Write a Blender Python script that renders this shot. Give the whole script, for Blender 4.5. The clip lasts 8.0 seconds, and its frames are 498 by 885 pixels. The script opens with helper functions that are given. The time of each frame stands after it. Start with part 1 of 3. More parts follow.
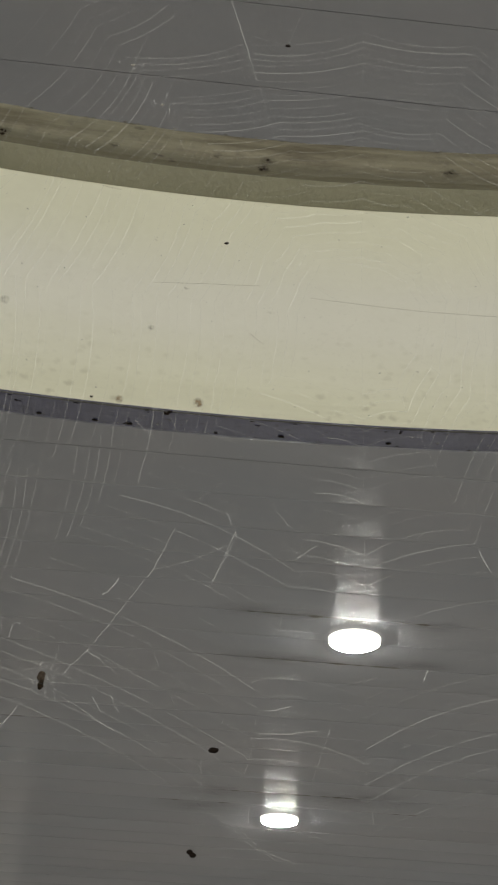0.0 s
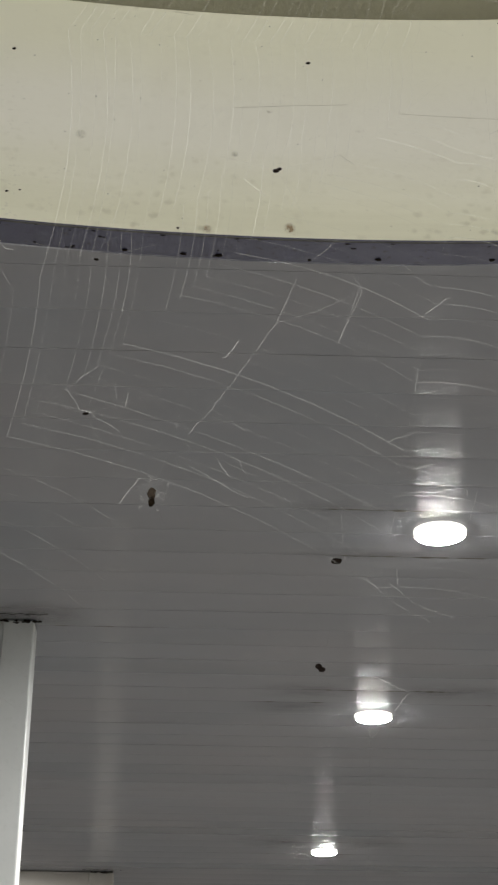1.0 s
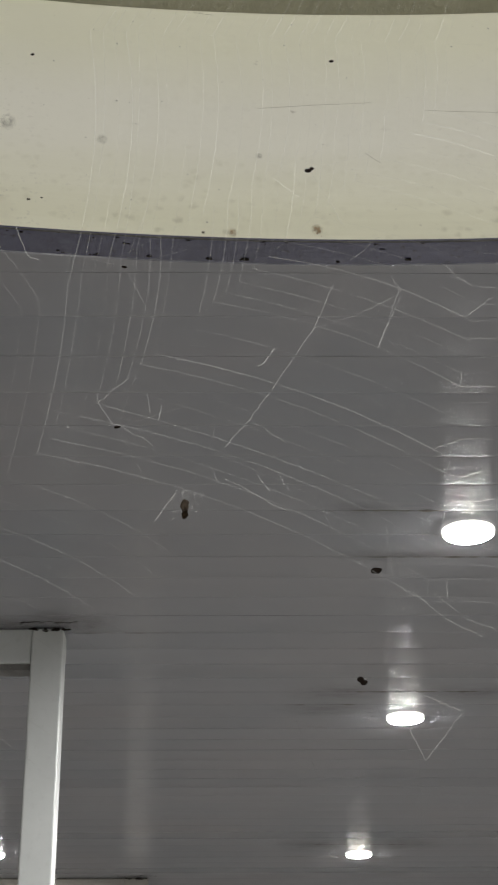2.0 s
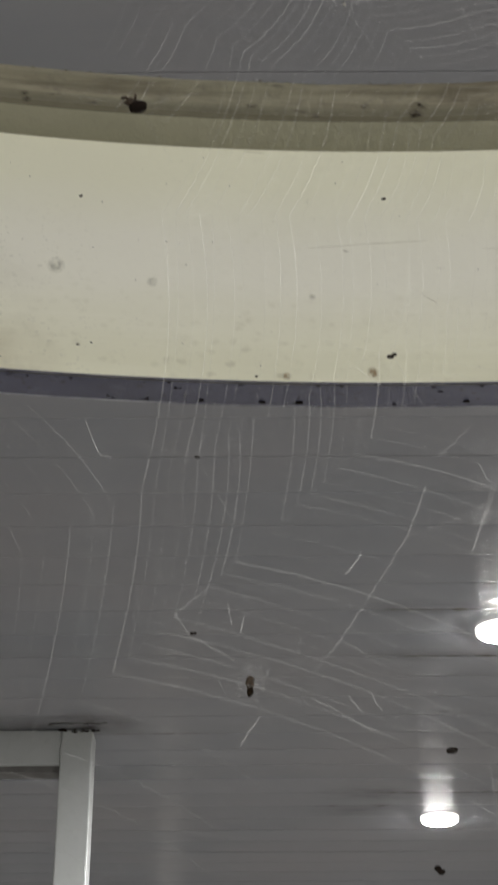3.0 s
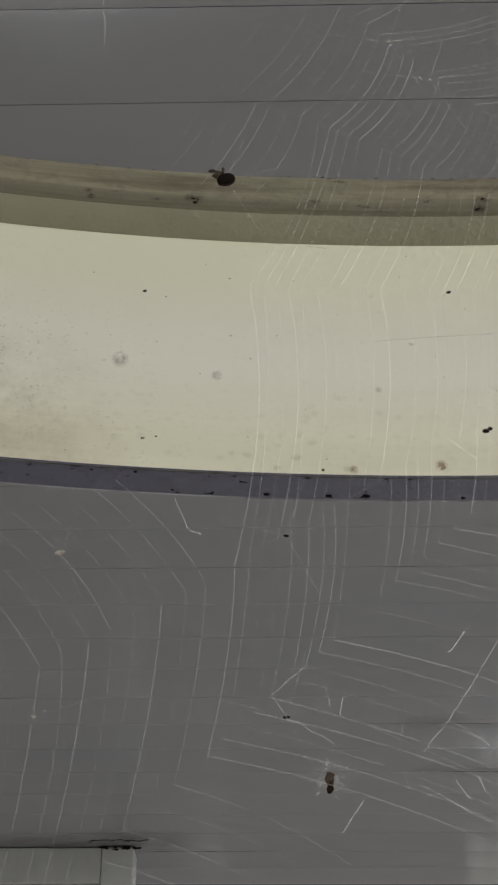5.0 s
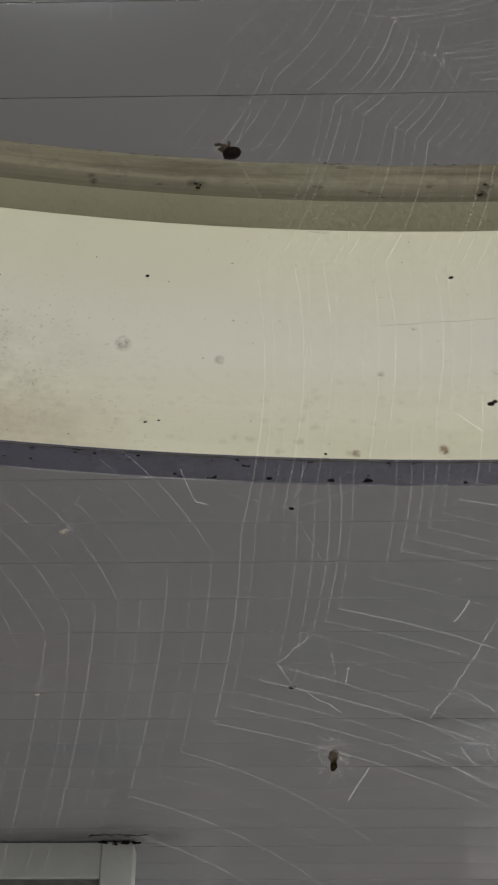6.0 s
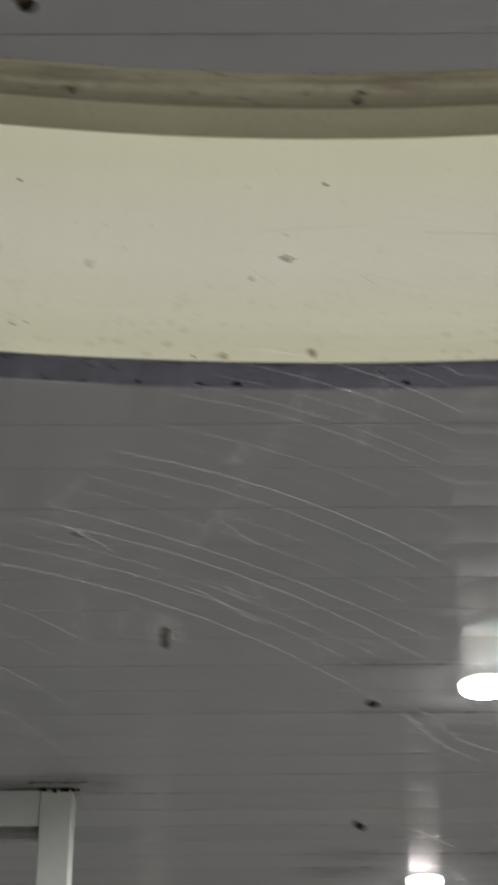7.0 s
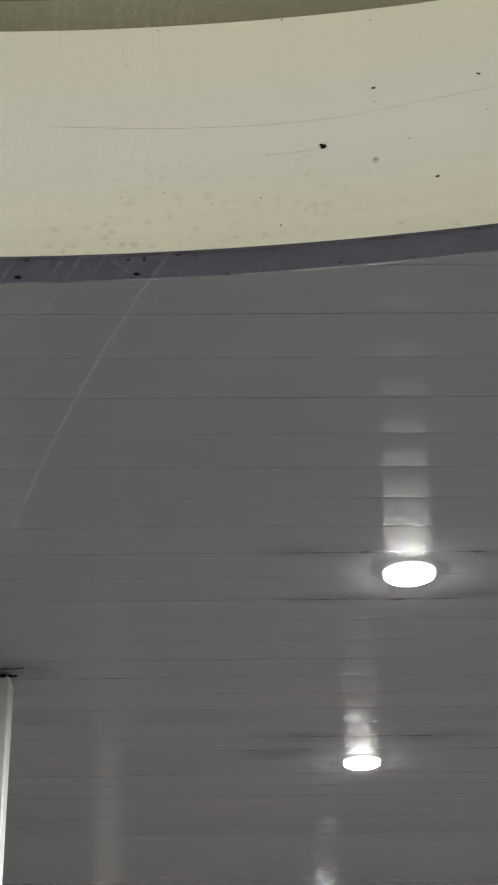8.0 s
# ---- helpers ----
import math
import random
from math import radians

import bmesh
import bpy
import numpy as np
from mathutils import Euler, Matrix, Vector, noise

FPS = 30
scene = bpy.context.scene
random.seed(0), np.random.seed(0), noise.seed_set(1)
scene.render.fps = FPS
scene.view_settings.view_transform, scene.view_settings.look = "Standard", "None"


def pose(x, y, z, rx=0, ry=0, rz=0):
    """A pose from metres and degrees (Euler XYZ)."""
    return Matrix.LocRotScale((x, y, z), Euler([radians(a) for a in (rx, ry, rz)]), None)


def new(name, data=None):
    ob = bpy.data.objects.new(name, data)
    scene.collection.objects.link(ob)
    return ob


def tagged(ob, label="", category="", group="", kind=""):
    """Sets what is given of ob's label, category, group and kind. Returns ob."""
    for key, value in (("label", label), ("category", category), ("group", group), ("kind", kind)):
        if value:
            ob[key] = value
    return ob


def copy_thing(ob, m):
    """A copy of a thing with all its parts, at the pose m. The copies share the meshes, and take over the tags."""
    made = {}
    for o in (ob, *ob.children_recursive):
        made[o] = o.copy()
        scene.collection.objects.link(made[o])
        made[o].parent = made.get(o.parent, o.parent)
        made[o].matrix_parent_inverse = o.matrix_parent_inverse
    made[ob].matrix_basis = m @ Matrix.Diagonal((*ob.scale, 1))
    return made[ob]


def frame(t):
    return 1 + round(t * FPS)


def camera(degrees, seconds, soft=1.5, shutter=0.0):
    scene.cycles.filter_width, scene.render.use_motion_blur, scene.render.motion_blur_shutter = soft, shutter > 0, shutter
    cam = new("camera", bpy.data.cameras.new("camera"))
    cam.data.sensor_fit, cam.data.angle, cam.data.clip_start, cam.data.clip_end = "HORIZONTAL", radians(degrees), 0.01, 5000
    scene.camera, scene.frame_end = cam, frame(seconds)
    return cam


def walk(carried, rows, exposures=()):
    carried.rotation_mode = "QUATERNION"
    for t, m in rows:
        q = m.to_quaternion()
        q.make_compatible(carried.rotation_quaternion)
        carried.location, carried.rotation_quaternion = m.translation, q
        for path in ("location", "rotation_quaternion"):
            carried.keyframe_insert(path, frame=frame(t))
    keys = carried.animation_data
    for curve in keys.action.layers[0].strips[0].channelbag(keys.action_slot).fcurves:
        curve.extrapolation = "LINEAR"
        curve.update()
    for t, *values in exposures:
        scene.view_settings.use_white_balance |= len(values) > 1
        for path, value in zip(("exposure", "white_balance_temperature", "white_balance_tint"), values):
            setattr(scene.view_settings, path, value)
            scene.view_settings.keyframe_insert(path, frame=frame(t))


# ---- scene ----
cam = camera(18.88, 8.0, soft=2.2, shutter=0.25)
# seconds, x, y, z, heading, tilt, lean of the hand-held camera
ROWS = [
    (0, -0.3986, -1.5179, 1.8067, -5.192, 119.372, 2.442),
    (0.2, -0.3980, -1.5184, 1.8048, -4.640, 119.146, 1.534),
    (0.5, -0.3987, -1.5084, 1.7941, -4.051, 116.934, 0.646),
    (1, -0.4027, -1.4966, 1.7974, -2.159, 115.914, 0.446),
    (1.2, -0.4028, -1.4945, 1.7993, -2.136, 115.928, 0.048),
    (2.3, -0.4056, -1.4905, 1.8023, -0.734, 116.043, -0.498),
    (2.5, -0.4070, -1.4896, 1.8059, -0.518, 116.213, -0.494),
    (3, -0.4098, -1.4885, 1.8157, -0.002, 119.517, -0.298),
    (3.5, -0.4132, -1.4893, 1.8191, 0.990, 123.518, 0.127),
    (4, -0.4142, -1.4894, 1.8198, 1.709, 125.237, 0.368),
    (4.5, -0.4146, -1.4826, 1.8190, 1.926, 124.207, 0.483),
    (4.7, -0.4155, -1.4828, 1.8170, 1.818, 124.002, 0.426),
    (5.8, -0.4147, -1.4809, 1.8130, 1.801, 123.708, 0.588),
    (6, -0.4160, -1.4814, 1.8124, 1.763, 123.717, 0.537),
    (6.5, -0.4242, -1.4855, 1.8129, 1.955, 123.439, 0.662),
    (6.8, -0.4162, -1.4837, 1.8069, 1.180, 122.924, 0.171),
    (7, -0.3996, -1.4757, 1.8032, -0.590, 121.992, -0.615),
    (7.2, -0.3686, -1.4735, 1.7996, -1.449, 119.578, -0.953),
    (7.5, -0.3489, -1.4773, 1.7999, -2.476, 118.155, -2.606),
    (8, -0.3236, -1.4823, 1.7997, -1.658, 117.759, -1.148),
]
walk(cam, [(t, pose(x, y, z, tilt, 0, yaw) @ pose(0, 0, 0, 0, 0, lean)) for t, x, y, z, yaw, tilt, lean in ROWS],
     exposures=[(0.0, 0.0, 6700, 6.5), (0.5, 0.0, 6650, 7.5), (1.0, 0.0, 6530, 9), (2.5, 0.0, 6450, 10), (3.5, 0.0, 6430, 10), (4.5, 0.0, 6480, 10), (6.5, 0.0, 6530, 9.5), (7.5, 0.0, 6600, 7.5),
                (8.0, 0.0, 6500, 10)])

# ---------------------------------------------------------------- sizes
CEILING_Z = 2.75
BOARD = 0.1                    # width of a ceiling board
RING_X, RING_Y = -0.3763, -1.776   # middle of the round shade
RING_R = 0.5512                # inner radius of its wall
RING_OUT = 0.5601
RING_LOW, RING_TOP = 1.9784, 2.0582
LIP_Z, LIP_R = 2.0407, 0.5451
ROOM = (-3.6, 3.6, -7.2, 9.6)  # x0, x1, y0, y1

# ---------------------------------------------------------------- light
world = bpy.data.worlds.new("night")
scene.world = world
world.use_nodes = True
world.node_tree.nodes["Background"].inputs[0].default_value = (0.02, 0.022, 0.03, 1)
world.node_tree.nodes["Background"].inputs[1].default_value = 0.3
LAMP_POWER = 1710.0             # radiance of the downlight lenses


# ---------------------------------------------------------------- materials
def material(name, colour, rough=0.5, metal=0.0, spec=0.5):
    m = bpy.data.materials.new(name)
    m.use_nodes = True
    b = m.node_tree.nodes["Principled BSDF"]
    b.inputs["Base Color"].default_value = (*colour, 1)
    b.inputs["Roughness"].default_value = rough
    b.inputs["Metallic"].default_value = metal
    b.inputs["Specular IOR Level"].default_value = spec
    return m, m.node_tree.nodes, m.node_tree.links, b


def coords(nodes, links, scale=(1, 1, 1)):
    tc = nodes.new("ShaderNodeTexCoord")
    mp = nodes.new("ShaderNodeMapping")
    mp.inputs["Scale"].default_value = scale
    links.new(tc.outputs["Object"], mp.inputs["Vector"])
    return mp.outputs["Vector"]


def noise_tex(nodes, links, vec, scale, detail=4, rough=0.55):
    n = nodes.new("ShaderNodeTexNoise")
    n.inputs["Scale"].default_value = scale
    n.inputs["Detail"].default_value = detail
    n.inputs["Roughness"].default_value = rough
    links.new(vec, n.inputs["Vector"])
    return n.outputs["Fac"]


def ramp(nodes, links, fac, lo, hi, a=0.0, b=1.0):
    r = nodes.new("ShaderNodeMapRange")
    r.inputs["From Min"].default_value, r.inputs["From Max"].default_value = lo, hi
    r.inputs["To Min"].default_value, r.inputs["To Max"].default_value = a, b
    links.new(fac, r.inputs["Value"])
    return r.outputs["Result"]


def mathn(nodes, links, op, a, b):
    n = nodes.new("ShaderNodeMath")
    n.operation = op
    for i, v in enumerate((a, b)):
        if isinstance(v, (int, float)):
            n.inputs[i].default_value = v
        else:
            links.new(v, n.inputs[i])
    return n.outputs[0]


def mix(nodes, links, fac, a, b):
    n = nodes.new("ShaderNodeMix")
    n.data_type = "RGBA"
    if isinstance(fac, (int, float)):
        n.inputs[0].default_value = fac
    else:
        links.new(fac, n.inputs[0])
    for i, v in ((6, a), (7, b)):
        if isinstance(v, tuple):
            n.inputs[i].default_value = (*v, 1)
        else:
            links.new(v, n.inputs[i])
    return n.outputs[2]


def bump(nodes, links, b, height, strength, distance):
    n = nodes.new("ShaderNodeBump")
    n.inputs["Strength"].default_value = strength
    n.inputs["Distance"].default_value = distance
    links.new(height, n.inputs["Height"])
    links.new(n.outputs["Normal"], b.inputs["Normal"])


def board_material():
    """Grey plastic ceiling boards: satin, faintly streaked, with grime in some of the joints."""
    m, n, l, b = material("grey_board", (0.27, 0.27, 0.28), 0.36, spec=0.68)
    v = coords(n, l)
    streak = noise_tex(n, l, coords(n, l, (1.2, 26, 1)), 3.0, 5)
    cloud = noise_tex(n, l, v, 2.3, 4)
    tc = n.new("ShaderNodeTexCoord")
    sep = n.new("ShaderNodeSeparateXYZ")
    l.new(tc.outputs["Object"], sep.inputs[0])
    across = mathn(n, l, "FRACT", mathn(n, l, "MULTIPLY", mathn(n, l, "ADD", sep.outputs["Y"], 20.0), 1 / BOARD), 0.0)
    edge = mathn(n, l, "ABSOLUTE", mathn(n, l, "SUBTRACT", across, 0.5), 0.0)
    joint = ramp(n, l, edge, 0.42, 0.5)
    patches = ramp(n, l, noise_tex(n, l, coords(n, l, (2.2, 3.1, 1)), 2.0, 6, 0.7), 0.56, 0.76)
    grime = mathn(n, l, "MULTIPLY", joint, patches)
    isle = n.new("ShaderNodeNewGeometry")
    each = isle.outputs["Random Per Island"]
    base = mix(n, l, each, (0.204, 0.212, 0.234), (0.240, 0.246, 0.267))
    base = mix(n, l, ramp(n, l, streak, 0.3, 0.75, 0.0, 0.35), base, (0.240, 0.238, 0.246))
    base = mix(n, l, ramp(n, l, cloud, 0.35, 0.7, 0.0, 0.6), base, (0.270, 0.254, 0.260))
    base = mix(n, l, mathn(n, l, "MULTIPLY", grime, 0.35), base, (0.07, 0.06, 0.05))
    l.new(base, b.inputs["Base Color"])
    l.new(ramp(n, l, each, 0.0, 1.0, 0.27, 0.35), b.inputs["Roughness"])
    b.inputs["Anisotropic"].default_value = 0.96     # drawn along x: sheen spreads across the boards
    along = n.new("ShaderNodeCombineXYZ")
    along.inputs[1].default_value = 1.0
    l.new(along.outputs[0], b.inputs["Tangent"])
    bump(n, l, b, noise_tex(n, l, coords(n, l, (3, 40, 1)), 4.0, 2), 0.012, 0.002)
    return m


def cream_material():
    """Aged cream plastic with faint smears, mould spots in clusters and tan dirt above the lower edge."""
    m, n, l, b = material("aged_cream", (0.62, 0.60, 0.50), 0.42)
    v = coords(n, l)
    tc = n.new("ShaderNodeTexCoord")
    sep = n.new("ShaderNodeSeparateXYZ")
    l.new(tc.outputs["Object"], sep.inputs[0])
    big = noise_tex(n, l, v, 9.0, 3)
    blot = noise_tex(n, l, coords(n, l, (1, 1, 1.3)), 300.0, 2, 0.5)
    fine = noise_tex(n, l, v, 420.0, 2, 0.5)
    cluster = noise_tex(n, l, coords(n, l, (1, 1, 1.5)), 14.0, 3)
    low = ramp(n, l, mathn(n, l, "ADD", sep.outputs["Z"], mathn(n, l, "MULTIPLY", cluster, 0.03)), 2.021, 1.996)
    base = mix(n, l, ramp(n, l, big, 0.3, 0.7), (0.77, 0.757, 0.60), (0.815, 0.80, 0.635))
    soft = noise_tex(n, l, coords(n, l, (1, 1, 2)), 22.0, 4)
    away = mathn(n, l, "ABSOLUTE", mathn(n, l, "SUBTRACT", mathn(n, l, "ADD", sep.outputs["Z"], mathn(n, l, "MULTIPLY", soft, 0.014)), 2.0145), 0.0)
    base = mix(n, l, ramp(n, l, away, 0.024, 0.006), base, (0.795, 0.778, 0.68))
    bands = noise_tex(n, l, coords(n, l, (10, 10, 260)), 1.0, 5, 0.65)
    low = mathn(n, l, "MULTIPLY", low, ramp(n, l, bands, 0.3, 0.6, 0.35, 1.0))
    base = mix(n, l, mathn(n, l, "MULTIPLY", low, ramp(n, l, cluster, 0.3, 0.65, 0.3, 1.0)), base, (0.665, 0.65, 0.49))
    vor = n.new("ShaderNodeTexVoronoi")
    vor.inputs["Scale"].default_value = 330.0
    warp = n.new("ShaderNodeVectorMath")
    warp.operation = "ADD"
    nz = n.new("ShaderNodeTexNoise")
    nz.inputs["Scale"].default_value = 500.0
    l.new(v, nz.inputs["Vector"])
    sc = n.new("ShaderNodeVectorMath")
    sc.operation = "SCALE"
    sc.inputs["Scale"].default_value = 0.0022
    l.new(nz.outputs["Color"], sc.inputs[0])
    l.new(coords(n, l, (1, 1, 1.35)), warp.inputs[0])
    l.new(sc.outputs[0], warp.inputs[1])
    l.new(warp.outputs[0], vor.inputs["Vector"])
    spots = mathn(n, l, "MULTIPLY", ramp(n, l, vor.outputs["Distance"], 0.42, 0.12), ramp(n, l, vor.outputs["Color"], 0.25, 0.65))
    spots = mathn(n, l, "MULTIPLY", spots, ramp(n, l, cluster, 0.40, 0.58))
    spots = mathn(n, l, "MULTIPLY", spots, mathn(n, l, "ADD", mathn(n, l, "MULTIPLY", low, 1.0), 0.08))
    base = mix(n, l, spots, base, (0.53, 0.51, 0.38))
    side = ramp(n, l, mathn(n, l, "ADD", sep.outputs["X"], mathn(n, l, "MULTIPLY", cluster, 0.09)), -0.03, -0.068)
    down = ramp(n, l, mathn(n, l, "ADD", sep.outputs["Z"], mathn(n, l, "MULTIPLY", cluster, 0.02)), 2.026, 2.006, 0.06, 0.9)
    mould = mathn(n, l, "MULTIPLY", mathn(n, l, "MULTIPLY", side, ramp(n, l, noise_tex(n, l, v, 110.0, 6, 0.72), 0.36, 0.66)), down)
    base = mix(n, l, mould, base, (0.33, 0.315, 0.225))
    tan = ramp(n, l, mathn(n, l, "ADD", sep.outputs["Z"], mathn(n, l, "MULTIPLY", soft, 0.016)), 2.004, 1.994, 0.0, 0.75)
    tan = mathn(n, l, "MULTIPLY", mathn(n, l, "MULTIPLY", tan, side), ramp(n, l, bands, 0.3, 0.65, 0.3, 1.0))
    base = mix(n, l, tan, base, (0.47, 0.40, 0.27))
    tiny = n.new("ShaderNodeTexVoronoi")
    tiny.inputs["Scale"].default_value = 850.0
    l.new(warp.outputs[0], tiny.inputs["Vector"])
    flecks = mathn(n, l, "MULTIPLY", ramp(n, l, tiny.outputs["Distance"], 0.42, 0.2), ramp(n, l, tiny.outputs["Color"], 0.5, 0.75))
    flecks = mathn(n, l, "MULTIPLY", flecks, ramp(n, l, soft, 0.42, 0.62, 0.15, 1.0))
    reach = ramp(n, l, mathn(n, l, "ADD", sep.outputs["X"], mathn(n, l, "MULTIPLY", cluster, 0.07)), -0.02, -0.06, 0.12, 0.75)
    flecks = mathn(n, l, "MULTIPLY", mathn(n, l, "MULTIPLY", flecks, reach), ramp(n, l, sep.outputs["Z"], 2.026, 2.012, 0.1, 1.0))
    base = mix(n, l, flecks, base, (0.45, 0.435, 0.365))
    dots = mathn(n, l, "MULTIPLY", ramp(n, l, fine, 0.74, 0.8), ramp(n, l, cluster, 0.5, 0.62, 0.0, 0.6))
    base = mix(n, l, dots, base, (0.20, 0.17, 0.12))
    l.new(base, b.inputs["Base Color"])
    l.new(ramp(n, l, big, 0.3, 0.7, 0.36, 0.5), b.inputs["Roughness"])
    bump(n, l, b, blot, 0.06, 0.0006)
    return m


def lip_material():
    """Olive-grey grimed rim with streaks that run along it, darker over its lower part."""
    m, n, l, b = material("grimed_rim", (0.34, 0.32, 0.24), 0.6)
    tc = n.new("ShaderNodeTexCoord")
    sep = n.new("ShaderNodeSeparateXYZ")
    l.new(tc.outputs["Object"], sep.inputs[0])
    wob = noise_tex(n, l, coords(n, l), 16.0, 4)
    lines = n.new("ShaderNodeTexNoise")
    lines.inputs["Scale"].default_value = 1.0
    lines.inputs["Detail"].default_value = 5
    l.new(coords(n, l, (12, 12, 420)), lines.inputs["Vector"])
    grit = noise_tex(n, l, coords(n, l), 260.0, 4, 0.65)
    base = mix(n, l, ramp(n, l, lines.outputs["Fac"], 0.32, 0.72), (0.305, 0.280, 0.200), (0.180, 0.162, 0.108))
    base = mix(n, l, ramp(n, l, grit, 0.50, 0.72, 0.0, 0.65), base, (0.15, 0.132, 0.10))
    base = mix(n, l, ramp(n, l, wob, 0.5, 0.75, 0.0, 0.4), base, (0.31, 0.315, 0.225))
    stain = noise_tex(n, l, coords(n, l, (26, 26, 150)), 1.0, 6, 0.7)
    base = mix(n, l, ramp(n, l, stain, 0.48, 0.66, 0.0, 0.8), base, (0.125, 0.105, 0.068))
    # height ramp: a darker olive tone over the lower part of the face
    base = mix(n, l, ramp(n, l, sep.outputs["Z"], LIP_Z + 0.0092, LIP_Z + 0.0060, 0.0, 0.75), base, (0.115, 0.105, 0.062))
    flake = noise_tex(n, l, coords(n, l, (60, 60, 200)), 2.0, 4, 0.7)
    base = mix(n, l, ramp(n, l, flake, 0.64, 0.72, 0.0, 0.85), base, (0.055, 0.04, 0.03))
    l.new(base, b.inputs["Base Color"])
    bump(n, l, b, grit, 0.5, 0.0008)
    return m


def edge_material():
    """Violet-blue lower edge with dust and pitting."""
    m, n, l, b = material("violet_edge", (0.14, 0.14, 0.21), 0.26)
    big = noise_tex(n, l, coords(n, l), 40.0, 4)
    fine = noise_tex(n, l, coords(n, l), 520.0, 3, 0.6)
    base = mix(n, l, ramp(n, l, big, 0.3, 0.7), (0.043, 0.042, 0.080), (0.064, 0.064, 0.113))
    base = mix(n, l, ramp(n, l, fine, 0.60, 0.72, 0.0, 0.8), base, (0.028, 0.025, 0.035))
    scuff = noise_tex(n, l, coords(n, l, (1, 1, 1)), 140.0, 4, 0.6)
    base = mix(n, l, ramp(n, l, scuff, 0.55, 0.75, 0.0, 0.5), base, (0.095, 0.094, 0.14))
    l.new(base, b.inputs["Base Color"])
    bump(n, l, b, fine, 0.25, 0.0004)
    return m


def worn(name, a, c, scale, rough, lift=0.15, dist=0.003):
    m, n, l, b = material(name, a, rough)
    f = noise_tex(n, l, coords(n, l), scale, 6, 0.6)
    g = noise_tex(n, l, coords(n, l), scale * 11, 3)
    base = mix(n, l, ramp(n, l, f, 0.3, 0.7), a, c)
    l.new(mix(n, l, ramp(n, l, g, 0.55, 0.8, 0.0, 0.25), base, tuple(x * 0.6 for x in c)), b.inputs["Base Color"])
    bump(n, l, b, g, lift, dist)
    return m


def silk_material(name, colour, gain):
    """Thin silk: mostly clear, it scatters a little light on both sides."""
    m, n, l, b = material(name, colour)
    n.remove(b)
    g = n.new("ShaderNodeNewGeometry")
    clear = n.new("ShaderNodeBsdfTransparent")
    clear.inputs["Color"].default_value = (*(1 - 0.5 * gain for c in colour), 1)
    front = n.new("ShaderNodeBsdfDiffuse")
    back = n.new("ShaderNodeBsdfTranslucent")
    body = n.new("ShaderNodeMixShader")
    for node, socket in ((front, 1), (back, 2)):
        node.inputs["Color"].default_value = (*(c * gain for c in colour), 1)
        l.new(node.outputs[0], body.inputs[socket])
    thread = n.new("ShaderNodeAddShader")
    l.new(clear.outputs[0], thread.inputs[0])
    l.new(body.outputs[0], thread.inputs[1])
    bare = n.new("ShaderNodeBsdfTransparent")
    whole = n.new("ShaderNodeMixShader")
    l.new(ramp(n, l, g.outputs["Random Per Island"], 0.0, 1.0, 0.3, 1.0), whole.inputs[0])
    l.new(bare.outputs[0], whole.inputs[1])
    l.new(thread.outputs[0], whole.inputs[2])
    l.new(whole.outputs[0], n["Material Output"].inputs["Surface"])
    return m


def smear_material(name, colour, most):
    """Thin film of dirt that fades out unevenly towards its border."""
    m, n, l, b = material(name, colour, 0.7)
    tc = n.new("ShaderNodeTexCoord")
    ln = n.new("ShaderNodeVectorMath")
    ln.operation = "LENGTH"
    l.new(tc.outputs["Object"], ln.inputs[0])
    info = n.new("ShaderNodeObjectInfo")
    shift = n.new("ShaderNodeVectorMath")
    shift.operation = "MULTIPLY_ADD"
    l.new(info.outputs["Location"], shift.inputs[0])
    shift.inputs[1].default_value = (70, 70, 70)
    l.new(tc.outputs["Object"], shift.inputs[2])
    f = noise_tex(n, l, shift.outputs[0], 1.7, 5, 0.6)
    fade = ramp(n, l, ln.outputs["Value"], 1.0, 0.35)
    l.new(mathn(n, l, "MULTIPLY", mathn(n, l, "MULTIPLY", fade, ramp(n, l, f, 0.3, 0.7)), most), b.inputs["Alpha"])
    return m


SMEAR = smear_material("brown_smear", (0.085, 0.068, 0.052), 0.24)
GREY_SMEAR = smear_material("grey_smear", (0.42, 0.42, 0.365), 0.6)
KNOT_SMEAR = smear_material("knot_smear", (0.06, 0.045, 0.03), 0.75)
RUST_SMEAR = smear_material("rust_smear", (0.36, 0.26, 0.15), 1.0)
BOARDS = board_material()
CREAM = cream_material()
LIP = lip_material()
EDGE = edge_material()
WHITE = worn("white_frame_paint", (0.46, 0.475, 0.47), (0.52, 0.535, 0.53), 7, 0.4, 0.05)
# far frame: the white paint with its shade put into the colour
WHITE_SHADED = worn("white_paint_shaded", (0.27, 0.255, 0.235), (0.33, 0.31, 0.285), 7, 0.5, 0.05)
GRIME = worn("joint_grime", (0.10, 0.085, 0.07), (0.19, 0.175, 0.155), 70, 0.8)
DARK_GREY = worn("dark_grey", (0.10, 0.095, 0.09), (0.16, 0.155, 0.15), 30, 0.7)
SEAM = worn("dark_seam", (0.035, 0.032, 0.032), (0.13, 0.125, 0.12), 160, 0.8)
PLASTER = worn("plaster", (0.52, 0.50, 0.46), (0.60, 0.58, 0.54), 2, 0.8)
CONCRETE = worn("pale_floor", (0.30, 0.296, 0.29), (0.37, 0.366, 0.36), 1.5, 0.6)
TRIM = worn("glowing_trim", (0.80, 0.78, 0.72), (0.86, 0.85, 0.80), 30, 0.45)
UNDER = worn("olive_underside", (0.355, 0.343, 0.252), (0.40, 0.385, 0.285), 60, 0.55)
